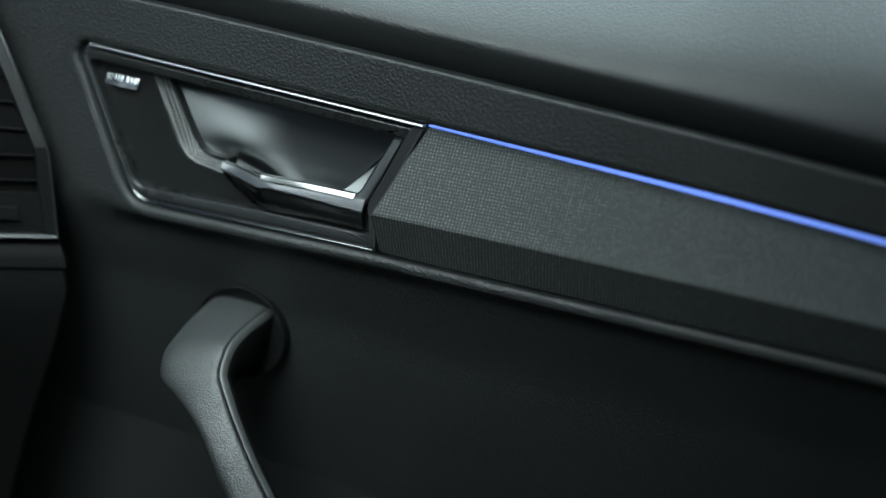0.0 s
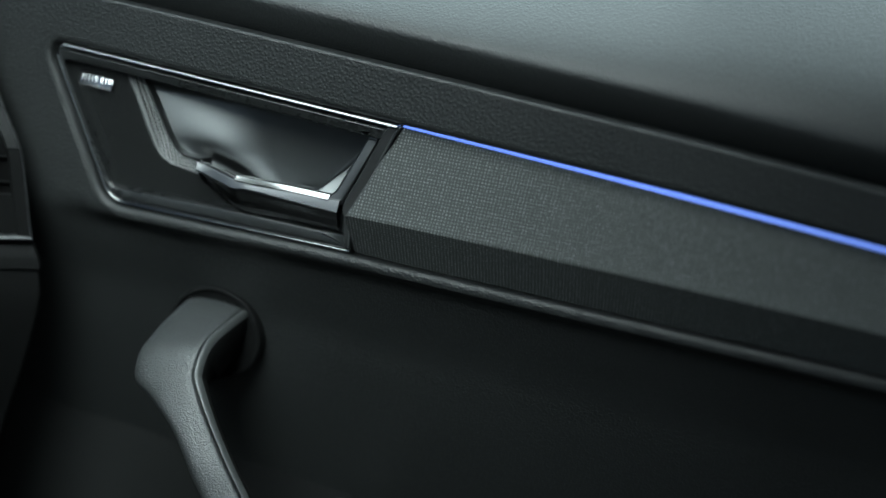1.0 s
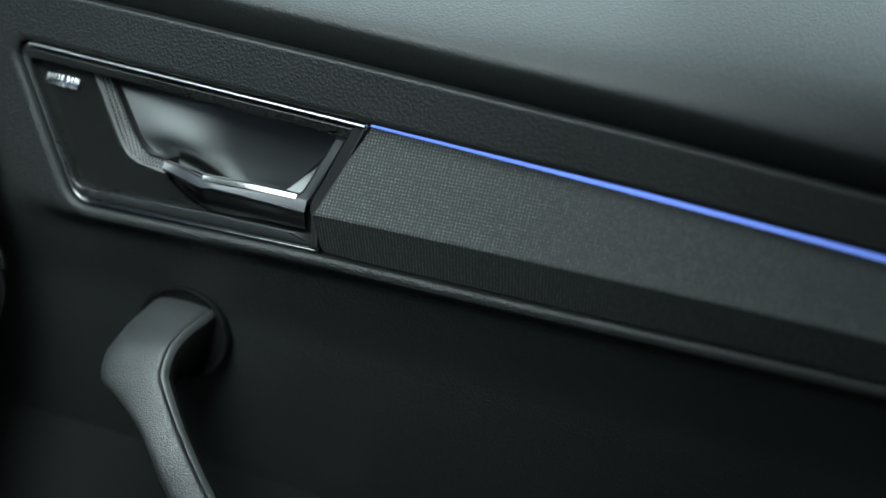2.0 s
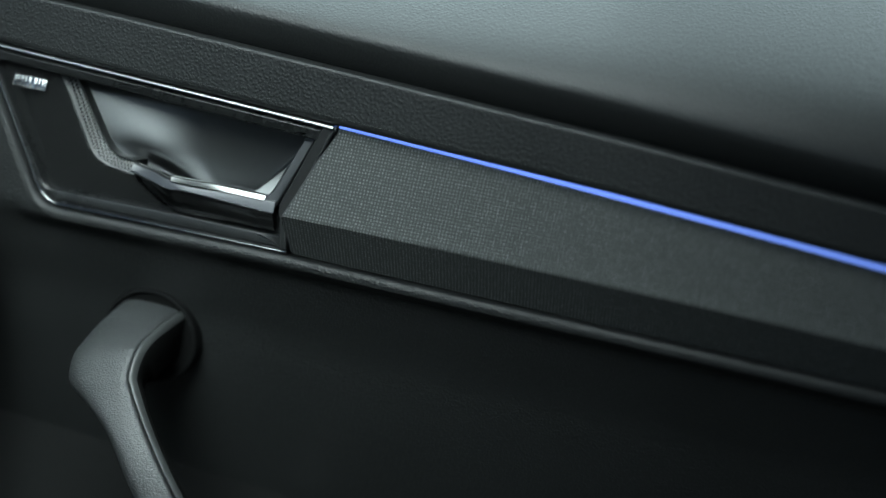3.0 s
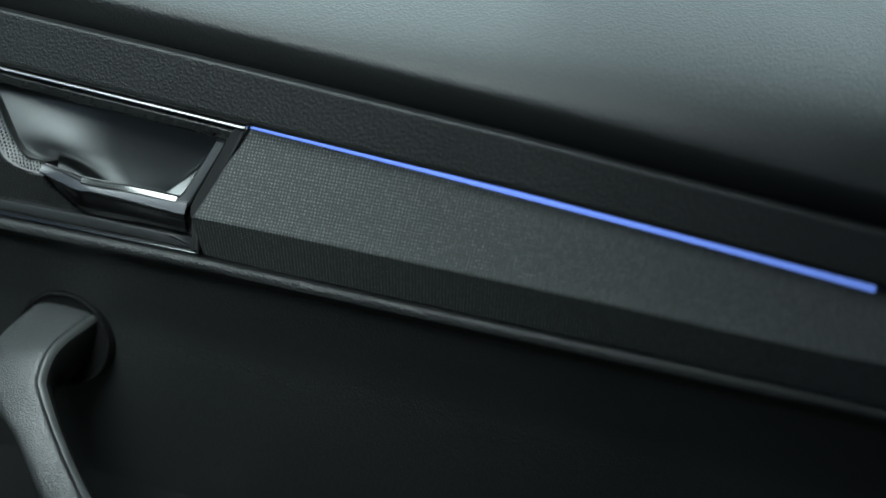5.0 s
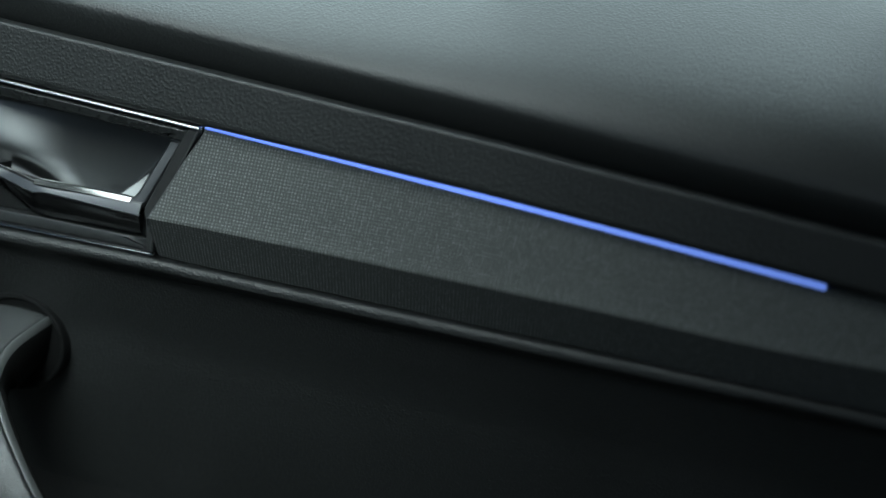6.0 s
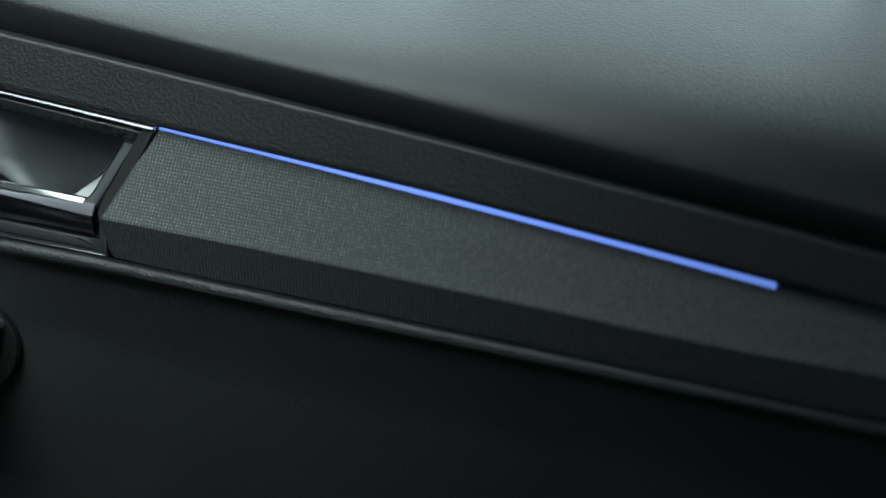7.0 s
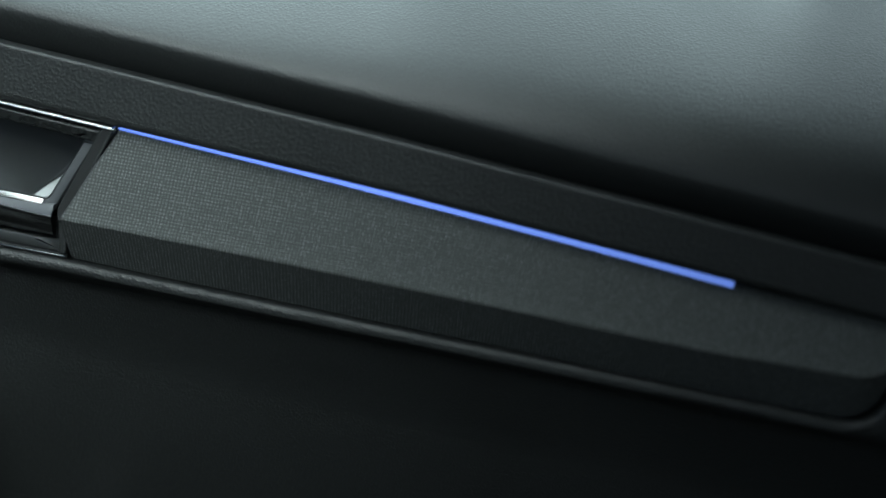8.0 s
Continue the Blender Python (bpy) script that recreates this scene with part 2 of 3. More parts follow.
# ---- the lines of the door ----
CREASE = curve([(-0.45, 0.046), (-0.22, 0.0430), (-0.084, 0.0388), (0.02, 0.0350), (0.10, 0.0318), (0.18, 0.0288), (0.28, 0.0238), (0.48, 0.0148), (0.8, -0.002)])
LIGHT_TOP = curve([(0.0, 0.0000), (0.187, -0.0051), (0.399, -0.0144)])
LIGHT_LOW = curve([(0.0, -0.0010), (0.113, -0.0046), (0.224, -0.0091), (0.310, -0.0131), (0.399, -0.0179)])
FOLD = curve([(-0.02, -0.0623), (0.05, -0.0601), (0.163, -0.0579), (0.27, -0.0563), (0.39, -0.0552), (0.45, -0.0524)])
CLOTH_LOW = curve([(-0.02, -0.0912), (0.05, -0.0907), (0.127, -0.0889), (0.20, -0.0875), (0.275, -0.0857), (0.35, -0.0848), (0.42, -0.0835), (0.47, -0.0821)])

BEZEL = rounded([(-0.2700, 0.0068, 0.010), (0.0018, -0.0004, 0.0), (-0.0236, -0.0668, 0.002), (-0.0201, -0.0918, 0.0015), (-0.2100, -0.0982, 0.022)])
OPENING = rounded([(-0.2580, -0.0042, 0.004), (-0.0095, -0.0118, 0.002), (-0.0304, -0.0620, 0.002), (-0.0258, -0.0805, 0.002), (-0.1080, -0.0826, 0.03), (-0.2085, -0.0872, 0.012)])
# the lower edge of the rolled lip below the pocket
LIP = curve([(-0.21, -0.1068), (-0.12, -0.1040), (0.015, -0.0995), (0.13, -0.0971), (0.28, -0.0937), (0.42, -0.0911), (0.48, -0.0894)])
# the pocket round the bezel and the cloth strip
POCKET = rounded([(-0.2714, 0.0080, 0.0113), (0.0, 0.0008, 0.05), (0.187, -0.0041, 0.4), (0.40, -0.0134, 0.04), (0.512, -0.0190, 0.010),
                  (0.496, -0.0816, 0.024), (0.30, -0.0856, 0.1), (0.06, -0.0909, 0.1), (-0.02, -0.0924, 0.03), (-0.2108, -0.0996, 0.024)], 8)


def face_depth(x, z):
    """How far the door's skin lies back at (x, z): a rolled nose under the pocket, and a hollow below it."""
    under = z - LIP(min(0.5, max(-0.22, x)))
    front = smooth(-0.30, -0.20, x)
    back = 0.013 * front * smooth(0.0015, -0.0090, under) + (0.026 - 0.013 * front) * smooth(0.0, -0.065, under) + 0.050 * smooth(-0.12, -0.42, z)
    back += 0.012 * smooth(-0.30, -0.40, x)
    return -0.006 + back


def door_panel():
    door = thing("door_panel", (0.1, 0.14, -0.6), "black grained car door panel with soft upper pad and dark lower skin", "car door")
    # upper pad: a rolled front edge and a top that climbs to the window
    rows = []
    xs = [-0.62 + 1.45 * k / 90 for k in range(91)]
    for x in xs:
        z = CREASE(x)
        prof = [(0.030, -0.020), (0.0220, -0.008), (0.0160, 0.000), (0.0088, 0.0070), (0.0046, 0.0140), (0.0027, 0.0195), (0.0027, 0.0222),
                (0.0042, 0.0250), (0.0076, 0.0279), (0.014, 0.0322), (0.022, 0.0378), (0.035, 0.0466), (0.06, 0.0635), (0.09, 0.0830), (0.12, 0.1010), (0.15, 0.1185),
                (0.19, 0.1410), (0.222, 0.1580), (0.232, 0.160), (0.238, 0.156), (0.238, -0.02)]
        # the roll grows rounder towards the rear
        rounder = [(0.0036, 0.0270), (0.0060, 0.0345), (0.0110, 0.0450), (0.0190, 0.0560), (0.0330, 0.0700), (0.0570, 0.0885), (0.0850, 0.1065), (0.1150, 0.1245)]
        w = 0.08 + 0.92 * smooth(-0.08, 0.56, x)
        for k, (y1, h1) in enumerate(rounder):
            y0, h0 = prof[7 + k]
            prof[7 + k] = (y0 + (y1 - y0) * w, h0 + (h1 - h0) * w)
        for k in range(15, 20):
            prof[k] = (prof[k][0], prof[k][1] + 0.0245 * w)
        rows.append([(x, y, z + h) for y, h in prof])
    part("upper_pad", loft(rows), PAD, door, "soft black grained upper pad with a rolled edge", 60)
    # skin with the pocket, rolled lip and turned-back top edge
    n = 320
    base = resample(POCKET, n)
    rings = []
    # a tight edge along the top, a broad rolled one below and in front
    out = grown(base, 0.001)
    broad = [1 - smooth(-0.97, -0.5, (o[1] - b[1]) / 0.001) for o, b in zip(out, base)]
    broad = [sum(broad[(k + d) % n] for d in range(-4, 5)) / 9 for k in range(n)]
    tight = ((0.0, 0.041), (0.0, 0.006), (0.0, 0.0016), (0.0002, -0.0020), (0.0008, -0.0042), (0.0020, -0.0056), (0.0036, -0.0061), (0.0056, -0.0062))
    rolled = ((0.0, 0.041), (0.0, 0.006), (0.0, -0.0024), (0.0003, -0.0037), (0.0012, -0.0049), (0.0028, -0.0058), (0.0048, -0.0063), (0.0070, -0.0061))
    soft = ((0.0, 0.041), (0.0, 0.006), (0.0, 0.0002), (0.0002, -0.0018), (0.0008, -0.0036), (0.0018, -0.0049), (0.0032, -0.0056), (0.0050, -0.0059))
    for (g0, y0), (g1, y1), (g2, y2) in zip(tight, rolled, soft):
        ring = []
        for (x, z), (ox, oz), w in zip(base, out, broad):
            v = (1 - w) * smooth(0.3, 0.8, (x - ox) / 0.001) * (x < 0)
            g = g0 * (1 - w - v) + g1 * w + g2 * v
            ring.append((x + (ox - x) * g / 0.001, y0 * (1 - w - v) + y1 * w + y2 * v, z + (oz - z) * g / 0.001))
        rings.append(ring)
    edge = [(x, z) for x, y, z in rings[-1]]
    goal = []
    for x, z in edge:
        mid = Vector((min(0.42, max(-0.20, x)), -0.045))
        d = Vector((x, z)) - mid
        d.normalize()
        s = 3.0
        for lim, axis in ((-0.46, 0), (0.80, 0), (-0.75, 1)):
            if abs(d[axis]) > 1e-6:
                q = (lim - mid[axis]) / d[axis]
                if q > 0:
                    s = min(s, q)
        if d.y > 0:
            lo, hi = 0.0, s
            for _ in range(30):
                m = (lo + hi) / 2
                p = mid + d * m
                lo, hi = (m, hi) if p.y < CREASE(p.x) - 0.0018 else (lo, m)
            s = lo
        goal.append(tuple(mid + d * s))
    for k in range(1, 45):
        s = (k / 44) ** 2.1
        ring = []
        for (x, z), (gx, gz) in zip(edge, goal):
            px, pz = x + (gx - x) * s, z + (gz - z) * s
            ring.append((px, face_depth(px, pz), pz))
        rings.append(ring)
    for turn in (22, 45, 68, 90):
        c, d = math.cos(radians(turn)), math.sin(radians(turn))
        rings.append([(gx, face_depth(gx, gz) + 0.0018 * (1 - c), gz + 0.0018 * d) for gx, gz in goal])
    rings.append([(gx, face_depth(gx, gz) + 0.02, gz + 0.0020) for gx, gz in goal])
    bm = loft(rings, caps=False)
    part("lower_skin", bm, PANEL, door, "hard black grained skin with a rolled lip round the pocket", 50)
    part("backing", slab([(-0.46, -0.75), (0.80, -0.75), (0.80, -0.03), (-0.46, 0.02)], 0.05, 0.19), MATT, door)
    # Near-black floors put the shade deep in the pocket into colour.
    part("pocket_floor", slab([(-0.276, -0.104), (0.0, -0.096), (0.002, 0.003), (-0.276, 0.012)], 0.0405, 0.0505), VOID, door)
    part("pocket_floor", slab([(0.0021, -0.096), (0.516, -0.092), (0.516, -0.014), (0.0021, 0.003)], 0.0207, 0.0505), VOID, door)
    return door


def decor_strip():
    strip = thing("decor_strip", (0.2, 0.02, -0.09), "charcoal woven cloth strip folded into two long facets", "trim strip")
    end = 0.503
    x0 = 0.0033

    def left(z):  # slanted front end beside the handle
        return 0.0033 + (0.0250 * min(1.0, max(0.0, -z / 0.0668)) * -1.0) + 0.0035 * smooth(-0.067, -0.092, z)

    rows, uvs = [], []
    ns = 100
    for k in range(ns + 1):
        s = k / ns
        row, uv = [], []
        # rounded rear end: the heights close in along a quarter circle
        xm = x0 + (end - x0) * s
        t = max(0.0, (xm - (end - 0.032)) / 0.032)
        squeeze = math.sqrt(max(0.0, 1 - t ** 2.6))
        top = LIGHT_LOW(xm) + 0.0002 if xm < 0.399 else LIGHT_LOW(0.399) + 0.0002 + smooth(0.399, 0.404, xm) * 0.0022 - (xm - 0.399) * 0.02
        fold, low = FOLD(xm), CLOTH_LOW(xm)
        fold = top + (fold - top) * (0.35 + 0.65 * squeeze)
        low = top + (low - top) * (0.42 + 0.58 * squeeze)
        out = (0.0188 - 0.010 * max(0.0, xm)) * (0.15 + 0.85 * squeeze)
        prof = [(0.0205, top), (0.0020, top), (0.0006, top - 0.0009)]
        for q in range(1, 10):
            q /= 10
            prof.append((0.0006 - out * q, top - 0.0009 + (fold + 0.0009 - top) * q))
        prof += [(-out - 0.0003 + 0.0004, fold + 0.0006), (-out, fold - 0.0010)]
        for q in (0.15, 0.35, 0.55, 0.75, 0.9):
            prof.append((-out + (out + 0.0012) * q, fold - 0.001 + (low + 0.0016 - fold) * q))
        prof += [(0.0016, low), (0.0205, low)]
        run = 0.0
        for i, (y, z) in enumerate(prof):
            xx = left(z) + (xm - x0) * (end - left(z)) / (end - x0)
            row.append((xx, y, z))
            if i:
                run += math.hypot(y - prof[i - 1][0], z - prof[i - 1][1])
            uv.append((xx, run))
        rows.append(row)
        uvs.append(uv)
    bm = loft(rows)
    bm.verts.ensure_lookup_table()
    layer = bm.loops.layers.uv.new("metres")
    m = len(rows[0])
    bm.verts.index_update()
    for f in bm.faces:
        for lp in f.loops:
            i = lp.vert.index
            lp[layer].uv = uvs[i // m][i % m]
    part("cloth_cover", bm, CLOTH, strip, "charcoal woven cloth with rows of light stitches", 20)
    rows = []
    for k in range(2):
        rows.append([(left(z) - 0.0012 + 0.0009 * k, y, z) for y, z in
                     [(0.0205, -0.001), (0.002, -0.001), (-0.0180, -0.0634), (0.0016, -0.0905), (0.0205, -0.0905)]])
    part("end_cap", loft(rows), SATIN, strip)
    return strip


def light_strip():
    lamp = thing("ambient_light_strip", (0.2, 0.0022, -0.01), "thin glowing blue ambient light strip above the cloth", "light strip")
    rows = []
    for k in range(61):
        x = 0.0022 + (0.3990 - 0.0022) * k / 60
        a, b = LIGHT_TOP(x), LIGHT_LOW(x)
        rows.append([(x, 0.008, a), (x, 0.0006, a), (x, 0.0002, (a + b) / 2), (x, 0.0006, b), (x, 0.008, b)])
    part("light_guide", loft(rows), BLUE, lamp, "blue glowing light guide")
    rows = []
    for k in range(41):
        x = 0.0 + 0.45 * k / 40
        a, b = LIGHT_TOP(x) + 0.0014, LIGHT_LOW(x) - 0.0006
        rows.append([(x, 0.0082, a), (x, 0.0082, b), (x, 0.0200, b), (x, 0.0200, a)])
    part("channel", loft(rows), MATT, lamp)
    return lamp


def handle_bezel():
    bez = thing("handle_bezel", (-0.14, 0.02, -0.10), "satin black handle bezel with chrome edge and graphite bowl", "door trim")
    n = 260
    a = resample(BEZEL, n)
    # match the inner outline point by point by its nearest direction from the middle
    mid = Vector((-0.135, -0.046))
    inner_pts = resample(OPENING, 2000)
    ang = sorted((math.atan2(z - mid.y, (x - mid.x) * 0.42), x, z) for x, z in inner_pts)

    def inner_at(x, z):
        w = math.atan2(z - mid.y, (x - mid.x) * 0.42)
        best = min(ang, key=lambda r: abs((r[0] - w + math.pi) % (2 * math.pi) - math.pi))
        return best[1], best[2]
    b = [inner_at(x, z) for x, z in a]
    mix = lambda s: [(p[0] + (q[0] - p[0]) * s, p[1] + (q[1] - p[1]) * s) for p, q in zip(a, b)]
    rings = [[(x, 0.020, z) for x, z in grown(a, -0.0016)], [(x, -0.0012, z) for x, z in grown(a, -0.0016)],
             [(x, -0.0014, z) for x, z in grown(a, -0.0024)],
             [(x, -0.0012, z) for x, z in grown(a, -0.0029)], [(x, -0.0026, z) for x, z in grown(a, -0.0042)], [(x, -0.0030, z) for x, z in grown(a, -0.0050)],
             [(x, -0.0026, z) for x, z in mix(0.84)], [(x, -0.0020, z) for x, z in mix(0.94)], [(x, -0.0006, z) for x, z in mix(0.99)], [(x, 0.0040, z) for x, z in b], [(x, 0.020, z) for x, z in b]]
    frame_ = part("frame", loft(rings, caps=False), SATIN, bez, "satin black frame", 30)
    rings = []
    for k in range(9):
        w = 2 * math.pi * k / 8
        rings.append([(x, -0.0010 - 0.0009 * math.sin(w), z) for x, z in grown(a, -0.0010 + 0.0010 * math.cos(w))])
    part("outline_bead", loft(rings, caps=False), OUTLINE, frame_, "thin dark chrome outline", 80)
    rows = []
    for k in range(41):
        x = -0.2560 + 0.2562 * k / 40
        z = 0.0066 - 0.0068 * (x + 0.2560) / 0.2560
        row = [(x, 0.001, z + 0.0004)]
        for q in range(9):
            w = radians(88 - 96 * q / 8)
            row.append((x, -0.0036 - 0.0020 * math.cos(w), z - 0.0011 + 0.0016 * math.sin(w)))
        rows.append(row + [(x, 0.001, z - 0.0016)])
    part("chrome_strip", loft(rows), EDGE, frame_, "thin chrome upper edge", 60)
    # slanted bar between the lever and the cloth
    inner_line = curve([(-0.0885, -0.0246), (-0.0664, -0.0281), (-0.0611, -0.0300), (-0.0400, -0.0218), (-0.0110, -0.0107), (-0.0030, -0.0066)])
    outer_line = curve([(-0.0885, -0.0205), (-0.0664, -0.0222), (-0.0611, -0.0202), (-0.0400, -0.0127), (-0.0110, -0.0024), (-0.0030, 0.0006)])
    rows = []
    for k in range(25):
        z = -0.0880 + 0.0850 * k / 24
        p, q = inner_line(z), outer_line(z)
        rows.append([(p, 0.004, z), (p, -0.0044, z), (p + 0.0005, -0.0050, z), (q - 0.0020, -0.0034, z), (q - 0.0014, -0.0042, z), (q - 0.0006, -0.0044, z), (q, -0.0036, z), (q, 0.004, z)])
    part("end_bar", loft(rows), BAR, frame_, "dark satin bar at the rear end", 30)
    rows = []
    for k in range(25):
        z = -0.0870 + 0.0835 * k / 24
        q = outer_line(z)
        rows.append([(q - 0.0012, -0.0040, z), (q - 0.0010, -0.0048, z), (q - 0.0005, -0.0051, z), (q + 0.0001, -0.0047, z), (q + 0.0002, -0.0040, z)])
    part("bar_edge", loft(rows), BAR, frame_, "thin bright rear edge of the bar", 70)
    # bowl behind the lever
    rows = []
    lefts = curve([(-0.086, -0.1085), (-0.0745, -0.128), (-0.0622, -0.1445), (-0.0549, -0.1575), (-0.0458, -0.1700), (-0.0202, -0.1862), (-0.0045, -0.1972)])
    corner, rise = Vector((-0.0560, -0.0568)), Vector((0.6196, 0.7849))
    for j in range(73):
        v = j / 72
        z = -0.0052 - v * 0.0795
        xl = lefts(z)
        xr = -0.0065 - 0.0235 * smooth(-0.005, -0.080, z)
        row = []
        for i in range(121):
            u = i / 120
            x = xl + (xr - xl) * u
            near = 1 - smooth(0.16, 0.46, u)
            d = (0.8 * smooth(-0.19, 0.42, u) + 0.2 * smooth(0.2, 0.65, u)) * (1 - 0.9 * smooth(0.88 - 0.32 * v * v, 1.0, u)) * (0.45 + 0.55 * smooth(0.0, 0.12, v))
            d *= (1 + 0.15 * near * (1 - smooth(0.0, 0.5, v)) - 0.52 * smooth(0.05, 0.85, v) * near) * (1 - 0.45 * smooth(0.70, 1.0, v) * smooth(0.3, 0.6, u))
            d += 0.58 * math.exp(-((u - 0.14) / 0.15) ** 2 - ((v - 0.75) / 0.16) ** 2)
            d -= 0.10 * smooth(0.30, 0.80, v) * smooth(0.66, 0.95, u)
            y = 0.0085 + 0.023 * d
            # the facet: a plane past a slanted line, turned up to the roof
            off = (x - corner.x) * rise.y - (z - corner.y) * rise.x
            along = (x - corner.x) * rise.x + (z - corner.y) * rise.y
            w = smooth(-0.0012, 0.0012, off) * smooth(0.032, 0.024, along) * smooth(-0.010, -0.006, along)
            y += (0.0060 + (0.24 * (x - corner.x) + 0.60 * (z - corner.y)) / 0.76 - y) * w
            y = max(y, 0.0050)
            row.append((x, y, z))
        rows.append(row)
    bm = loft([row + [(x, y + 0.0012, z) for x, y, z in row[::-1]] for row in rows])
    part("bowl", bm, BOWL, bez, "satin graphite hollow behind the lever", 80)
    return bez


def door_handle():
    h = thing("door_handle", (-0.08, 0.012, -0.08), "dark chrome inner door opening lever with a raised side arm", "door handle")
    upper = curve([(-0.1424, -0.0534), (-0.1250, -0.0556), (-0.1085, -0.0578), (-0.0720, -0.0564), (-0.0320, -0.0556)])
    brow = curve([(-0.1424, -0.0600), (-0.1250, -0.0630), (-0.1085, -0.0654), (-0.0999, -0.0640), (-0.0320, -0.0648)])
    lower = curve([(-0.1424, -0.0612), (-0.1339, -0.0684), (-0.1240, -0.0735), (-0.1085, -0.0812), (-0.0700, -0.0802), (-0.0312, -0.0794)])
    count = 56

    def at(k):
        x = -0.1424 + (0.1424 - 0.0318) * k / count
        # the front end turns away from the hand, past a soft kink
        away = 0.0050 * smooth(-0.104, -0.1424, x)
        return x, away
    rows = []
    for k in range(count + 1):
        x, away = at(k)
        t, e, b = upper(x), brow(x), lower(x)
        g = e - b
        rows.append([(x, 0.012, t - 0.004), (x, -0.0020 + away, t - 0.0012), (x, -0.0078 + away, e + 0.0003), (x, -0.0086 + away, e - 0.0003), (x, -0.0086 + away, e - 0.0010), (x, -0.0078 + away, e - 0.16 * g - 0.0004),
                     (x, -0.0052 + away, e - 0.40 * g), (x, -0.0046 + away, e - 0.56 * g), (x, -0.0040 + away, e - 0.72 * g), (x, -0.0024 + away, e - 0.84 * g), (x, -0.0010 + away, b + 0.0008), (x, 0.0006 + away, b), (x, 0.014, b)])
    lever = part("lever", loft(rows), DARK, h, "black chrome lever body", 25)
    rows = []
    for k in range(count + 1):
        x, away = at(k)
        t, e = upper(x), brow(x)
        rows.append([(x, 0.0, t - 0.0022), (x, -0.0032 + away, t - 0.0012), (x, -0.0052 + away, t - 0.0014), (x, -0.0062 + away, t - 0.0020), (x, -0.0074 + away, (t + e) / 2 - 0.0006),
                     (x, -0.0082 + away, e + 0.0008), (x, -0.0084 + away, e + 0.0002), (x, -0.0070 + away, e), (x, 0.0, e)])
    part("upper_face", loft(rows), SILVER, lever, "satin silver upper face", 30)
    # side arm that rises along the frame, out of a fillet in the lever's corner
    rows, edge = [], []
    for k in range(33):
        q = k / 32
        x, z = -0.0352 + 0.0145 * q, -0.0600 + 0.0450 * q
        w = 0.0034 - 0.0004 * q
        p = x - w - 0.0060 * max(0.0, 1 - q / 0.20) ** 2
        lean = -0.0064 + 0.0163 * q
        rows.append([(p, 0.018, z + 0.0012), (p, lean + 0.0006, z + 0.0012), (p + 0.0006, lean - 0.0002, z + 0.0010), (x, lean + 0.0006, z), (x + w * 0.7, lean + 0.0017, z - 0.0007),
                     (x + w, lean + 0.0030, z - 0.0010), (x + w, 0.018, z - 0.0010)])
        edge.append([(p - 0.0003, lean + 0.0006, z + 0.0012), (p, lean - 0.0003, z + 0.0011), (p + 0.0005, lean - 0.0006, z + 0.0010), (p + 0.0010, lean - 0.0002, z + 0.0009), (p + 0.0006, lean + 0.0008, z + 0.0010)])
    arm = part("side_arm", loft(rows), SILVER, h, "satin silver side arm", 25)
    part("arm_edge", loft(edge), ARM, arm, "thin bright inner edge of the arm", 60)
    part("arm_tip", box(-0.0238, -0.0176, 0.0088, 0.0150, -0.0156, -0.0136, 0.0005), ARM, arm, "bright tip of the arm")
    # bright line along the top of the lever
    rows = []
    for k in range(25):
        x = -0.1095 + (0.1095 - 0.0395) * k / 24
        z = upper(x) + 0.0004
        rows.append([(x, -0.0030, z - 0.0030), (x, -0.0072, z - 0.0030), (x, -0.0076, z - 0.0028), (x, -0.0077, z - 0.0024), (x, -0.0056, z + 0.0004), (x, -0.0050, z + 0.0009),
                     (x, -0.0042, z + 0.0010), (x, 0.0002, z + 0.0006), (x, 0.0002, z - 0.0030)])
    part("bright_edge", loft(rows), CHROME, lever, "bright silver upper edge", 50)
    return h


def holes(outline, pitch, hole, depth_at, thick):
    """A plate with hexagonally set round holes, cell by cell."""
    bm = bmesh.new()
    r = pitch / math.sqrt(3)
    xs = [p[0] for p in outline]
    zs = [p[1] for p in outline]
    row = 0
    z = min(zs)
    while z < max(zs):
        x = min(xs) + (pitch / 2 if row % 2 else 0)
        while x < max(xs):
            ring = [(x + r * math.sin(math.pi / 3 * k), z + r * math.cos(math.pi / 3 * k)) for k in range(6)]
            if all(inside(p, outline) for p in ring):
                o = [bm.verts.new((p[0], depth_at(*p), p[1])) for p in ring]
                i0 = [(x + hole * math.sin(math.pi / 3 * k), z + hole * math.cos(math.pi / 3 * k)) for k in range(6)]
                i = [bm.verts.new((p[0], depth_at(*p), p[1])) for p in i0]
                b = [bm.verts.new((p[0], depth_at(*p) + thick, p[1])) for p in i0]
                for k in range(6):
                    q = (k + 1) % 6
                    bm.faces.new((o[k], o[q], i[q], i[k]))
                    bm.faces.new((i[k], i[q], b[q], b[k]))
            x += pitch
        z += r * 1.5
        row += 1
    bmesh.ops.remove_doubles(bm, verts=bm.verts, dist=0.00002)
    return bm


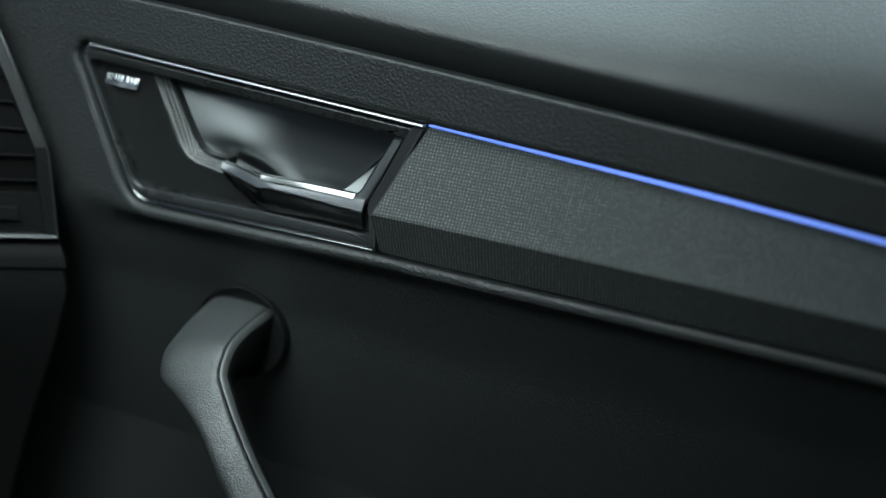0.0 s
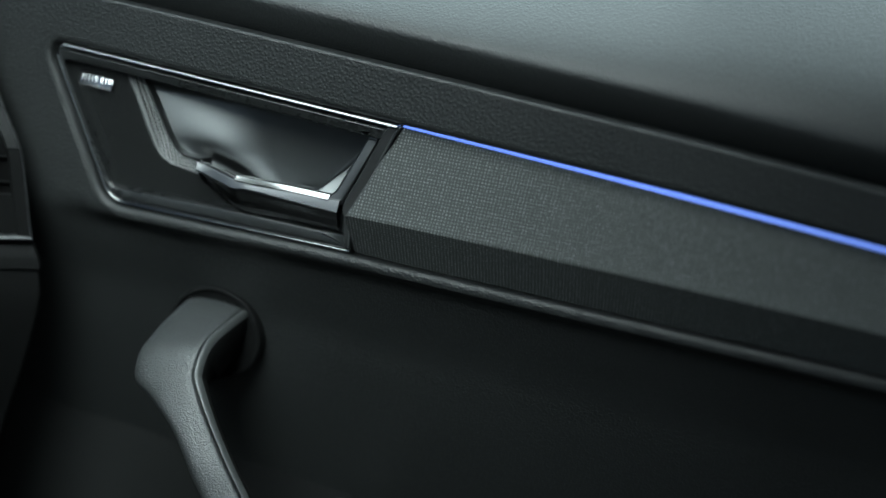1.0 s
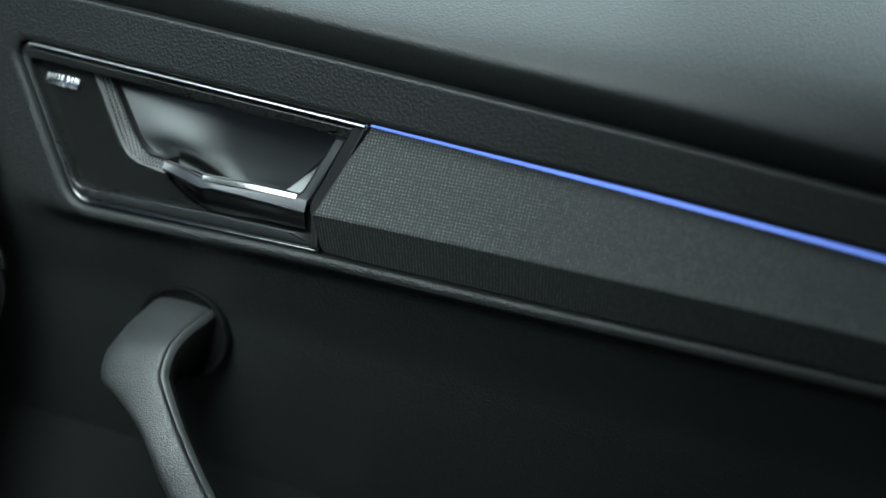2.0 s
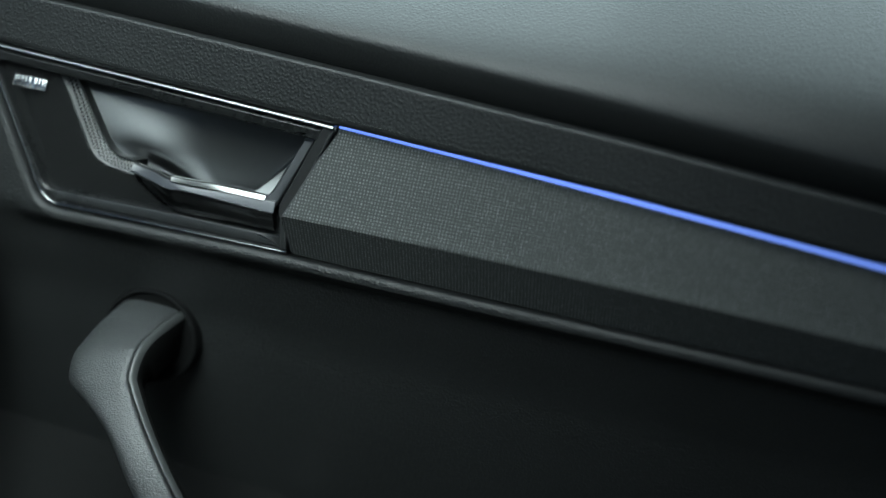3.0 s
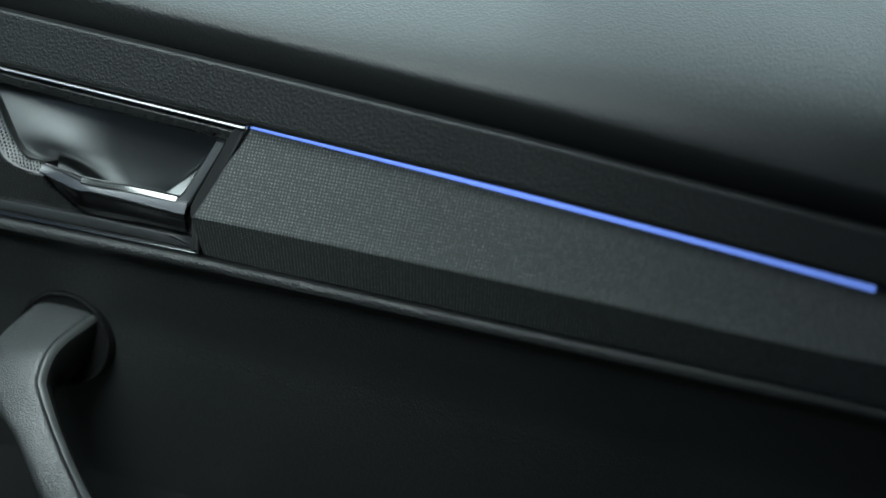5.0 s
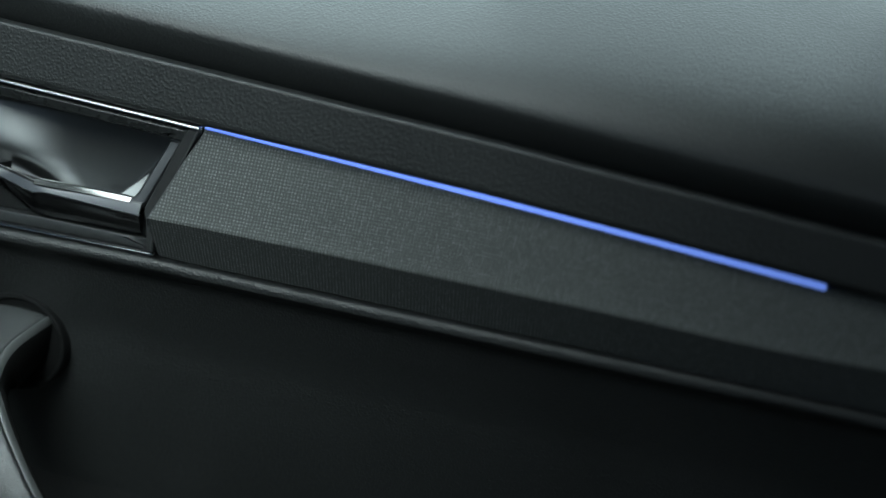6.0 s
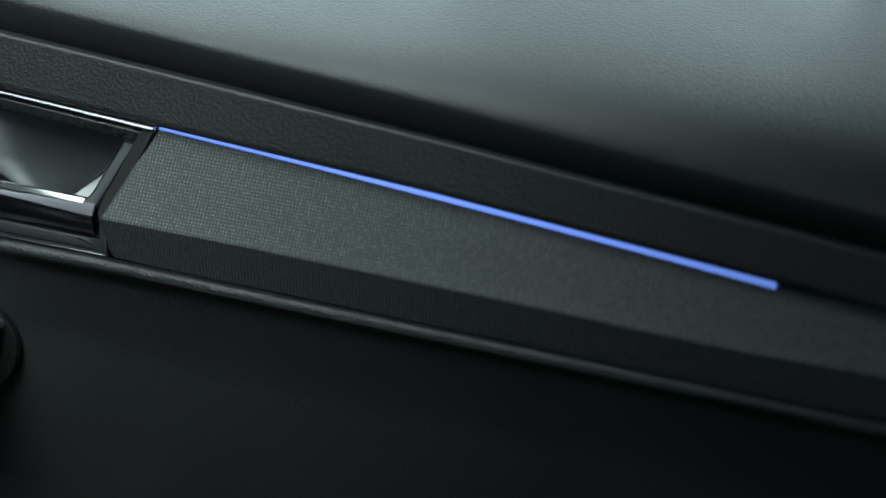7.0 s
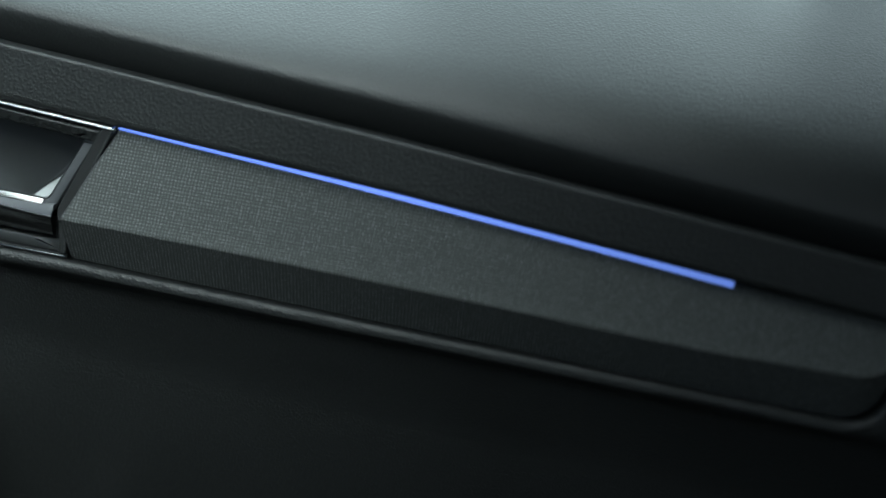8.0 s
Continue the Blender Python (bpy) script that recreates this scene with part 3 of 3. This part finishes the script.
def speaker_grille():
    g = thing("speaker_grille", (-0.2, 0.02, -0.085), "black perforated speaker grille with a bright slanted facet", "speaker grille")
    main = [(-0.2600, -0.0030), (-0.2092, -0.0030), (-0.1790, -0.0526), (-0.1716, -0.0592), (-0.1640, -0.0616), (-0.1455, -0.0634), (-0.1300, -0.0735), (-0.1085, -0.0850), (-0.2100, -0.0890)]
    part("perforated_plate", holes(main, 0.0022, 0.00090, lambda x, z: 0.0045, 0.0010), GRILLE, g)
    # The plate behind the holes is near-black, as painted shade.
    part("backing", slab([(-0.262, -0.002), (-0.1985, -0.002), (-0.1880, -0.0190), (-0.1690, -0.0470), (-0.1600, -0.0545), (-0.1470, -0.0556), (-0.1458, -0.0622), (-0.1298, -0.0741), (-0.1100, -0.0845), (-0.212, -0.091)], 0.0125, 0.0405), VOID, g)
    lows = curve([(-0.2110, -0.0030), (-0.1790, -0.0526), (-0.1716, -0.0592), (-0.1640, -0.0616), (-0.1450, -0.0636)])
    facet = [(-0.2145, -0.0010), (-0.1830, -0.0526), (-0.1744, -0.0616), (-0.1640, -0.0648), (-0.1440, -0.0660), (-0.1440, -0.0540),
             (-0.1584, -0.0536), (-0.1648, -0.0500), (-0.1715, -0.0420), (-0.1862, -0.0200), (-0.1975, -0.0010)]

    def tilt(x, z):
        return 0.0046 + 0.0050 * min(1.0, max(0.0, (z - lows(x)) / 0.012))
    part("bright_facet", holes(facet, 0.0026, 0.00112, tilt, 0.0012), FACET, g, "perforated facet along the bowl, painted lighter for the light on it", 60)
    rows = []
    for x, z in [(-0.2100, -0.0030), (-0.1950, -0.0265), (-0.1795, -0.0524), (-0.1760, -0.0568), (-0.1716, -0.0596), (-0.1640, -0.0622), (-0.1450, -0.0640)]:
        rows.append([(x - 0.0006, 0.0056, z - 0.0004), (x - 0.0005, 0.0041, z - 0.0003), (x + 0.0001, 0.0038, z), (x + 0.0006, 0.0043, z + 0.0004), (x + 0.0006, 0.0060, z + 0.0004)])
    part("facet_edge", loft(rows), FACET, g, "plain edge of the facet in the same lightened grey", 60)
    rim = []
    for x, z in [(-0.1990, -0.0045), (-0.1870, -0.0210), (-0.1720, -0.0435), (-0.1655, -0.0510), (-0.1590, -0.0546), (-0.1450, -0.0552), (-0.1440, -0.0622), (-0.1320, -0.0720), (-0.1180, -0.0795), (-0.1090, -0.0838)]:
        rim.append([(x - 0.0012, 0.012, z - 0.0006), (x - 0.0010, 0.0076, z - 0.0006), (x, 0.0060, z + 0.0003), (x + 0.0010, 0.0056, z + 0.0008), (x + 0.0012, 0.022, z + 0.0008)])
    part("edge_rim", loft(rim), SATIN, g, "thin black rim between facet and bowl")
    return g


def badge():
    b = thing("speaker_badge", (-0.228, 0.0045, -0.02), "small raised chrome badge on the speaker grille", "badge")
    x = -0.2440
    for k, (w, gap) in enumerate(((0.0012, 0.0016), (0.0010, 0.0014), (0.0016, 0.0012), (0.0018, 0.0008), (0.0020, 0.0008), (0.0042, 0.0010), (0.0018, 0.0006), (0.0024, 0.0006), (0.0016, 0.0))):
        bm = box(x, x + w, 0.0016, 0.0050, -0.0203, -0.0123, 0.0002)
        for vert in bm.verts:  # the faces lean back a little
            vert.co.y += (vert.co.z + 0.0163) * 0.34 if vert.co.y < 0.003 else 0.0
        part("badge_bar", bm, OUTLINE if k < 4 else CHROME, b)
        x += w + gap
    return b


def pull_handle():
    h = thing("pull_handle", (-0.12, 0.03, -0.185), "black pull handle with a grained grip and smooth inner side", "pull handle")

    def track(stops):
        axes = [curve([(k, p[a]) for k, p in stops]) for a in range(3)]
        return lambda s: Vector((axes[0](s), axes[1](s), axes[2](s)))
    # the two long edges of the grip: out of the door, round a bend, then slanting down
    seam = track([(0, (-0.1052, 0.0300, -0.1560)), (2, (-0.1056, -0.0080, -0.1622)), (3, (-0.1054, -0.0260, -0.1662)), (4, (-0.1038, -0.0410, -0.1722)), (5, (-0.1007, -0.0530, -0.1839)), (6, (-0.0948, -0.0590, -0.1917)), (7, (-0.0762, -0.0690, -0.2112)), (9, (-0.0441, -0.0820, -0.2419)), (11, (-0.0120, -0.0860, -0.2726)), (12, (0.0008, -0.0520, -0.2849)), (13, (0.0073, 0.0340, -0.2910))])
    left = track([(0, (-0.1520, 0.0300, -0.1650)), (2, (-0.1515, -0.0080, -0.1786)), (3, (-0.1515, -0.0240, -0.1880)), (4, (-0.1500, -0.0360, -0.1945)), (5, (-0.1431, -0.0470, -0.2055)), (6, (-0.1257, -0.0560, -0.2094)), (7, (-0.1012, -0.0680, -0.2196)), (9, (-0.0697, -0.0820, -0.2485)), (11, (-0.0382, -0.0860, -0.2774)), (12, (-0.0256, -0.0520, -0.2890)), (13, (-0.0193, 0.0340, -0.2947))])
    stations = []
    for k in range(79):
        s = k / 6
        a, b = left(s), seam(s)
        along = (left(s + 0.05) + seam(s + 0.05) - left(s - 0.05) - seam(s - 0.05)).normalized()
        c = (b - a)
        nor = c.cross(along).normalized()
        if nor.dot(Vector((0.0, -0.7, 0.7))) < 0:
            nor = -nor
        stations.append((s, a, c, c.normalized(), nor))
    crown = curve([(0, 0.009), (3, 0.012), (5, 0.012), (7, 0.0085), (13, 0.0085)])
    deep = curve([(0, 0.038), (3, 0.034), (5, 0.026), (7, 0.024), (13, 0.024)])

    def shape(q):
        if q < 0.40:
            return math.sqrt(max(0.0, 1 - (1 - q / 0.40) ** 2.2))
        return 1.0 - 0.30 * ((q - 0.40) / 0.60) ** 2
    qs = [(i / 20) ** 1.5 for i in range(21)]
    rows = []
    for s, a, c, cn, n in stations:
        top = [a + c * q + n * crown(s) * (shape(q) - q * shape(1.0)) for q in qs]
        rows.append([a + cn * 0.0006 - n * 0.0040] + top[:-1] + [top[-1] - cn * 0.0005, top[-1] - n * 0.0008, top[-1] - n * 0.0035, a + c * 0.5 - n * 0.001, a + cn * 0.003 - n * 0.0040])
    pad = part("grip_pad", loft([[tuple(p) for p in r] for r in rows]), GRIP, h, "dark grey grained grip pad", 60)
    rows = []
    for s, a, c, cn, n in stations:
        b, d = a + c, deep(s)
        rows.append([tuple(p) for p in (a + cn * 0.002 - n * 0.0030, a + c * 0.5 - n * 0.004, b - cn * 0.002 - n * 0.0055, b + cn * 0.0045 - n * 0.0058, b + cn * 0.0044 - n * 0.0100,
                                        b - cn * 0.0040 - n * (d - 0.003), b - cn * 0.009 - n * d, a + c * 0.45 - n * d, a + cn * 0.009 - n * (d - 0.004), a + cn * 0.0020 - n * 0.012, a + cn * 0.0006 - n * 0.0050)])
    # Near-black stands in for the shade on this turned-away side.
    core = part("core", loft(rows), INNER, h, "smooth black inner side with its shade in the colour", 50)
    rows = []
    for s, a, c, cn, n in stations:
        b = a + c
        rows.append([tuple(p) for p in (b + cn * 0.0018 - n * 0.0045, b + cn * 0.0018 - n * 0.0012, b + cn * 0.0022 - n * 0.0006, b + cn * 0.0029 - n * 0.0007, b + cn * 0.0040 - n * 0.0022, b + cn * 0.0046 - n * 0.0042, b + cn * 0.0046 - n * 0.0060, b + cn * 0.0020 - n * 0.0060)])
    part("edge_bead", loft(rows), BEAD, core, "slim smooth bead along the seam", 70)
    # collar where it leaves the door
    start = Vector((-0.1235, 0.024, -0.1815))
    ringp = []
    for rad, y in ((0.0375, 0.0320), (0.0375, 0.0180), (0.0366, 0.0160), (0.0350, 0.0156), (0.0336, 0.0166), (0.0332, 0.0320)):
        loop = []
        for k in range(64):
            w = 2 * math.pi * k / 64
            loop.append((start.x + rad * math.cos(w), y, start.z + 0.95 * rad * math.sin(w)))
        ringp.append(loop)
    collar = part("collar", loft(ringp, caps=False), FRAME, h, "thin black collar", 50)
    # A near-black disc paints the shaded hollow inside the collar.
    disc = []
    for y in (0.0300, 0.0186):
        disc.append([(start.x + 0.0334 * math.cos(2 * math.pi * k / 64), y, start.z + 0.95 * 0.0334 * math.sin(2 * math.pi * k / 64)) for k in range(64)])
    part("recess", loft(disc), INNER, collar, "near-black disc for the shaded recess inside the collar", 30)
    return h


def dashboard():
    dash = thing("dashboard", (-0.4, -0.4, -0.5), "black dashboard end beside the open gap to the door", "dashboard")
    lean = curve([(-0.62, -0.075), (-0.343, -0.024), (-0.283, -0.013), (-0.224, 0.002), (-0.169, 0.011), (-0.149, 0.007), (-0.1365, 0.0),
                  (-0.0983, -0.0090), (-0.0713, -0.0158), (-0.0505, -0.0285), (-0.0232, -0.0455), (0.002, -0.0620), (0.04, -0.092), (0.07, -0.13)])
    foot = [(-0.2586, -0.020), (-0.3668, -0.1379), (-0.392, -0.18), (-0.40, -0.30), (-0.40, -1.28)]
    def column(low, high, inset):
        rows = []
        for k in range(31):
            z = low + (high - low) * k / 30
            o = lean(z) - (inset if k in (0, 30) else 0.0)
            rows.append(section(o, z))
        return loft(rows)

    def section(o, z):
        return [(x + o, y, z) for x, y in foot] + [(-0.72, -1.28, z), (-0.72, -0.012, z), (-0.30 + o, -0.012, z), (-0.262 + o, -0.014, z)]
    part("upper_body", column(-0.1365, 0.08, 0.002), SATIN, dash, "smooth black upper dashboard", 40)
    part("ledge", column(-0.1560, -0.1385, 0.004), FRAME, dash, "satin black ledge below the vent", 40)
    # Shade below the ledge comes from this near-black colour.
    part("lower_body", column(-0.62, -0.1570, 0.003), INNER, dash, "lower dashboard with its shade put into near-black", 40)
    return dash, lean


def air_vent(lean):
    v = thing("air_vent", (-0.3, -0.05, -0.14), "black air vent with satin frame and horizontal slats", "air vent")
    along = Vector((-0.676, -0.737, 0)).normalized()
    nor = Vector((0.737, -0.676, 0))
    a = Vector((-0.2586, -0.020, 0))

    def at(s, z, lift):
        p = a + along * s + nor * lift
        return (p.x + lean(z), p.y, z)
    kink = -0.0705
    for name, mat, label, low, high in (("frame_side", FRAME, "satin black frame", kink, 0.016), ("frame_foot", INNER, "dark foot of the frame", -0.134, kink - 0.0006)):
        rows = []
        w = 0.0090
        for z in [low + (high - low) * k / 16 for k in range(17)]:
            rows.append([at(0.000, z, 0.000), at(0.000, z, 0.0045), at(0.0012, z, 0.0055), at(w, z, 0.0040), at(w + 0.001, z, 0.0005), at(w + 0.001, z, 0.0)])
        part(name, loft(rows), mat, v, label)
    for mat, low, high in ((ARM, kink, 0.016), (BAR, -0.134, kink - 0.0006)):
        rows = []
        for z in [low + (high - low) * k / 16 for k in range(17)]:
            rows.append([at(0.0002, z, 0.0048), at(-0.0004, z, 0.0054), at(0.0000, z, 0.0062), at(0.0008, z, 0.0062), at(0.0011, z, 0.0054)])
        part("rim", loft(rows), mat, v, "thin bright rim of the frame", 70)
    rows = []
    for k in range(13):
        s = 0.001 + 0.12 * k / 12
        rows.append([at(s, -0.1345, 0.0), at(s, -0.1345, 0.0052), at(s, -0.1335, 0.0060), at(s, -0.1318, 0.0052), at(s, -0.1312, 0.0)])
    part("bright_line", loft(rows), BAR, v, "thin bright lower line")
    # Near-black sheet on the dashboard face: painted shade, no hollow is built.
    rows = [[at(0.0092, z, 0.0003), at(0.125, z, 0.0003), at(0.125, z, 0.0001), at(0.0092, z, 0.0001)] for z in [-0.103 + 0.115 * k / 16 for k in range(17)]]
    part("slat_shade", loft(rows), VOID, v)
    # Slats and lower bar are near-black too, for the shade between them.
    for k, z in enumerate((-0.0945, -0.077, -0.0595, -0.042, -0.0245, -0.007)):
        rows = []
        for q in range(7):
            s = 0.0098 + 0.11 * q / 6
            rows.append([at(s, z - 0.0005, 0.0034), at(s, z + 0.0005, 0.0037), at(s, z + 0.0006, 0.0006), at(s, z - 0.0004, 0.0006)])
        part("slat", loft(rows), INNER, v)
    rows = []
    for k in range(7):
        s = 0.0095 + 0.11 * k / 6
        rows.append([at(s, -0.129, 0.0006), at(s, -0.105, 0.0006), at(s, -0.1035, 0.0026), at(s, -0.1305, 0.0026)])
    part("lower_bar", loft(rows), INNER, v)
    rows = []
    for k in range(3):
        s = 0.026 + 0.02 * k / 2
        rows.append([at(s, -0.122, 0.0026), at(s, -0.112, 0.0026), at(s, -0.113, 0.0062), at(s, -0.121, 0.0062)])
    part("thumb_wheel", loft(rows), FRAME, v)
    return v


def cabin():
    def wall(name, label, bm, mat):
        ob = part(name, bm, mat)
        tagged(ob, label, "wall", "", "structure")
    # The opening is made for the added roof lamp.
    wall("ceiling", "grey cloth headlining of the cabin", loft([[(-0.46, -0.90, 0.60), (0.22, -0.90, 0.60), (0.22, -0.06, 0.60), (-0.46, -0.06, 0.60)],
          [(-0.60, -1.40, 0.60), (1.9, -1.40, 0.60), (1.9, 0.18, 0.60), (-0.60, 0.18, 0.60)],
          [(-0.60, -1.40, 0.64), (1.9, -1.40, 0.64), (1.9, 0.18, 0.64), (-0.60, 0.18, 0.64)],
          [(-0.46, -0.90, 0.64), (0.22, -0.90, 0.64), (0.22, -0.06, 0.64), (-0.46, -0.06, 0.64)],
          [(-0.46, -0.90, 0.60), (0.22, -0.90, 0.60), (0.22, -0.06, 0.60), (-0.46, -0.06, 0.60)]], caps=False), LINING)
    # Unseen surfaces; their greys are raised to bounce light back to the door.
    wall("floor", "unseen cabin floor in a carpet grey that bounces light", box(-1.4, 1.9, -1.40, 0.18, -0.80, -0.76), CARPET)
    wall("wall_far", "unseen lower side of the opposite door, grey to bounce light", box(-1.4, 1.9, -1.44, -1.40, -0.76, 0.16), LINING)
    wall("wall_rear", "unseen rear end of the cabin, grey to bounce light", box(1.9, 1.94, -1.44, 0.18, -0.80, 0.64), LINING)
    wall("wall_front", "dark bulkhead below the windscreen", box(-1.44, -1.40, -1.44, 0.18, -0.80, 0.16), MATT)
    wall("pillar_far", "dark pillar of the opposite side", box(0.97, 1.9, -1.44, -1.40, 0.16, 0.62), MATT)
    wall("pillar_near", "dark pillar behind the door window", box(0.62, 1.9, 0.142, 0.18, -0.80, 0.62), MATT)
    wall("wall_near", "dark side below the front pillar", box(-1.4, -0.63, 0.10, 0.14, -0.80, 0.14), MATT)


door_panel()
decor_strip()
light_strip()
handle_bezel()
door_handle()
speaker_grille()
badge()
pull_handle()
_, LEAN = dashboard()
air_vent(LEAN)
cabin()
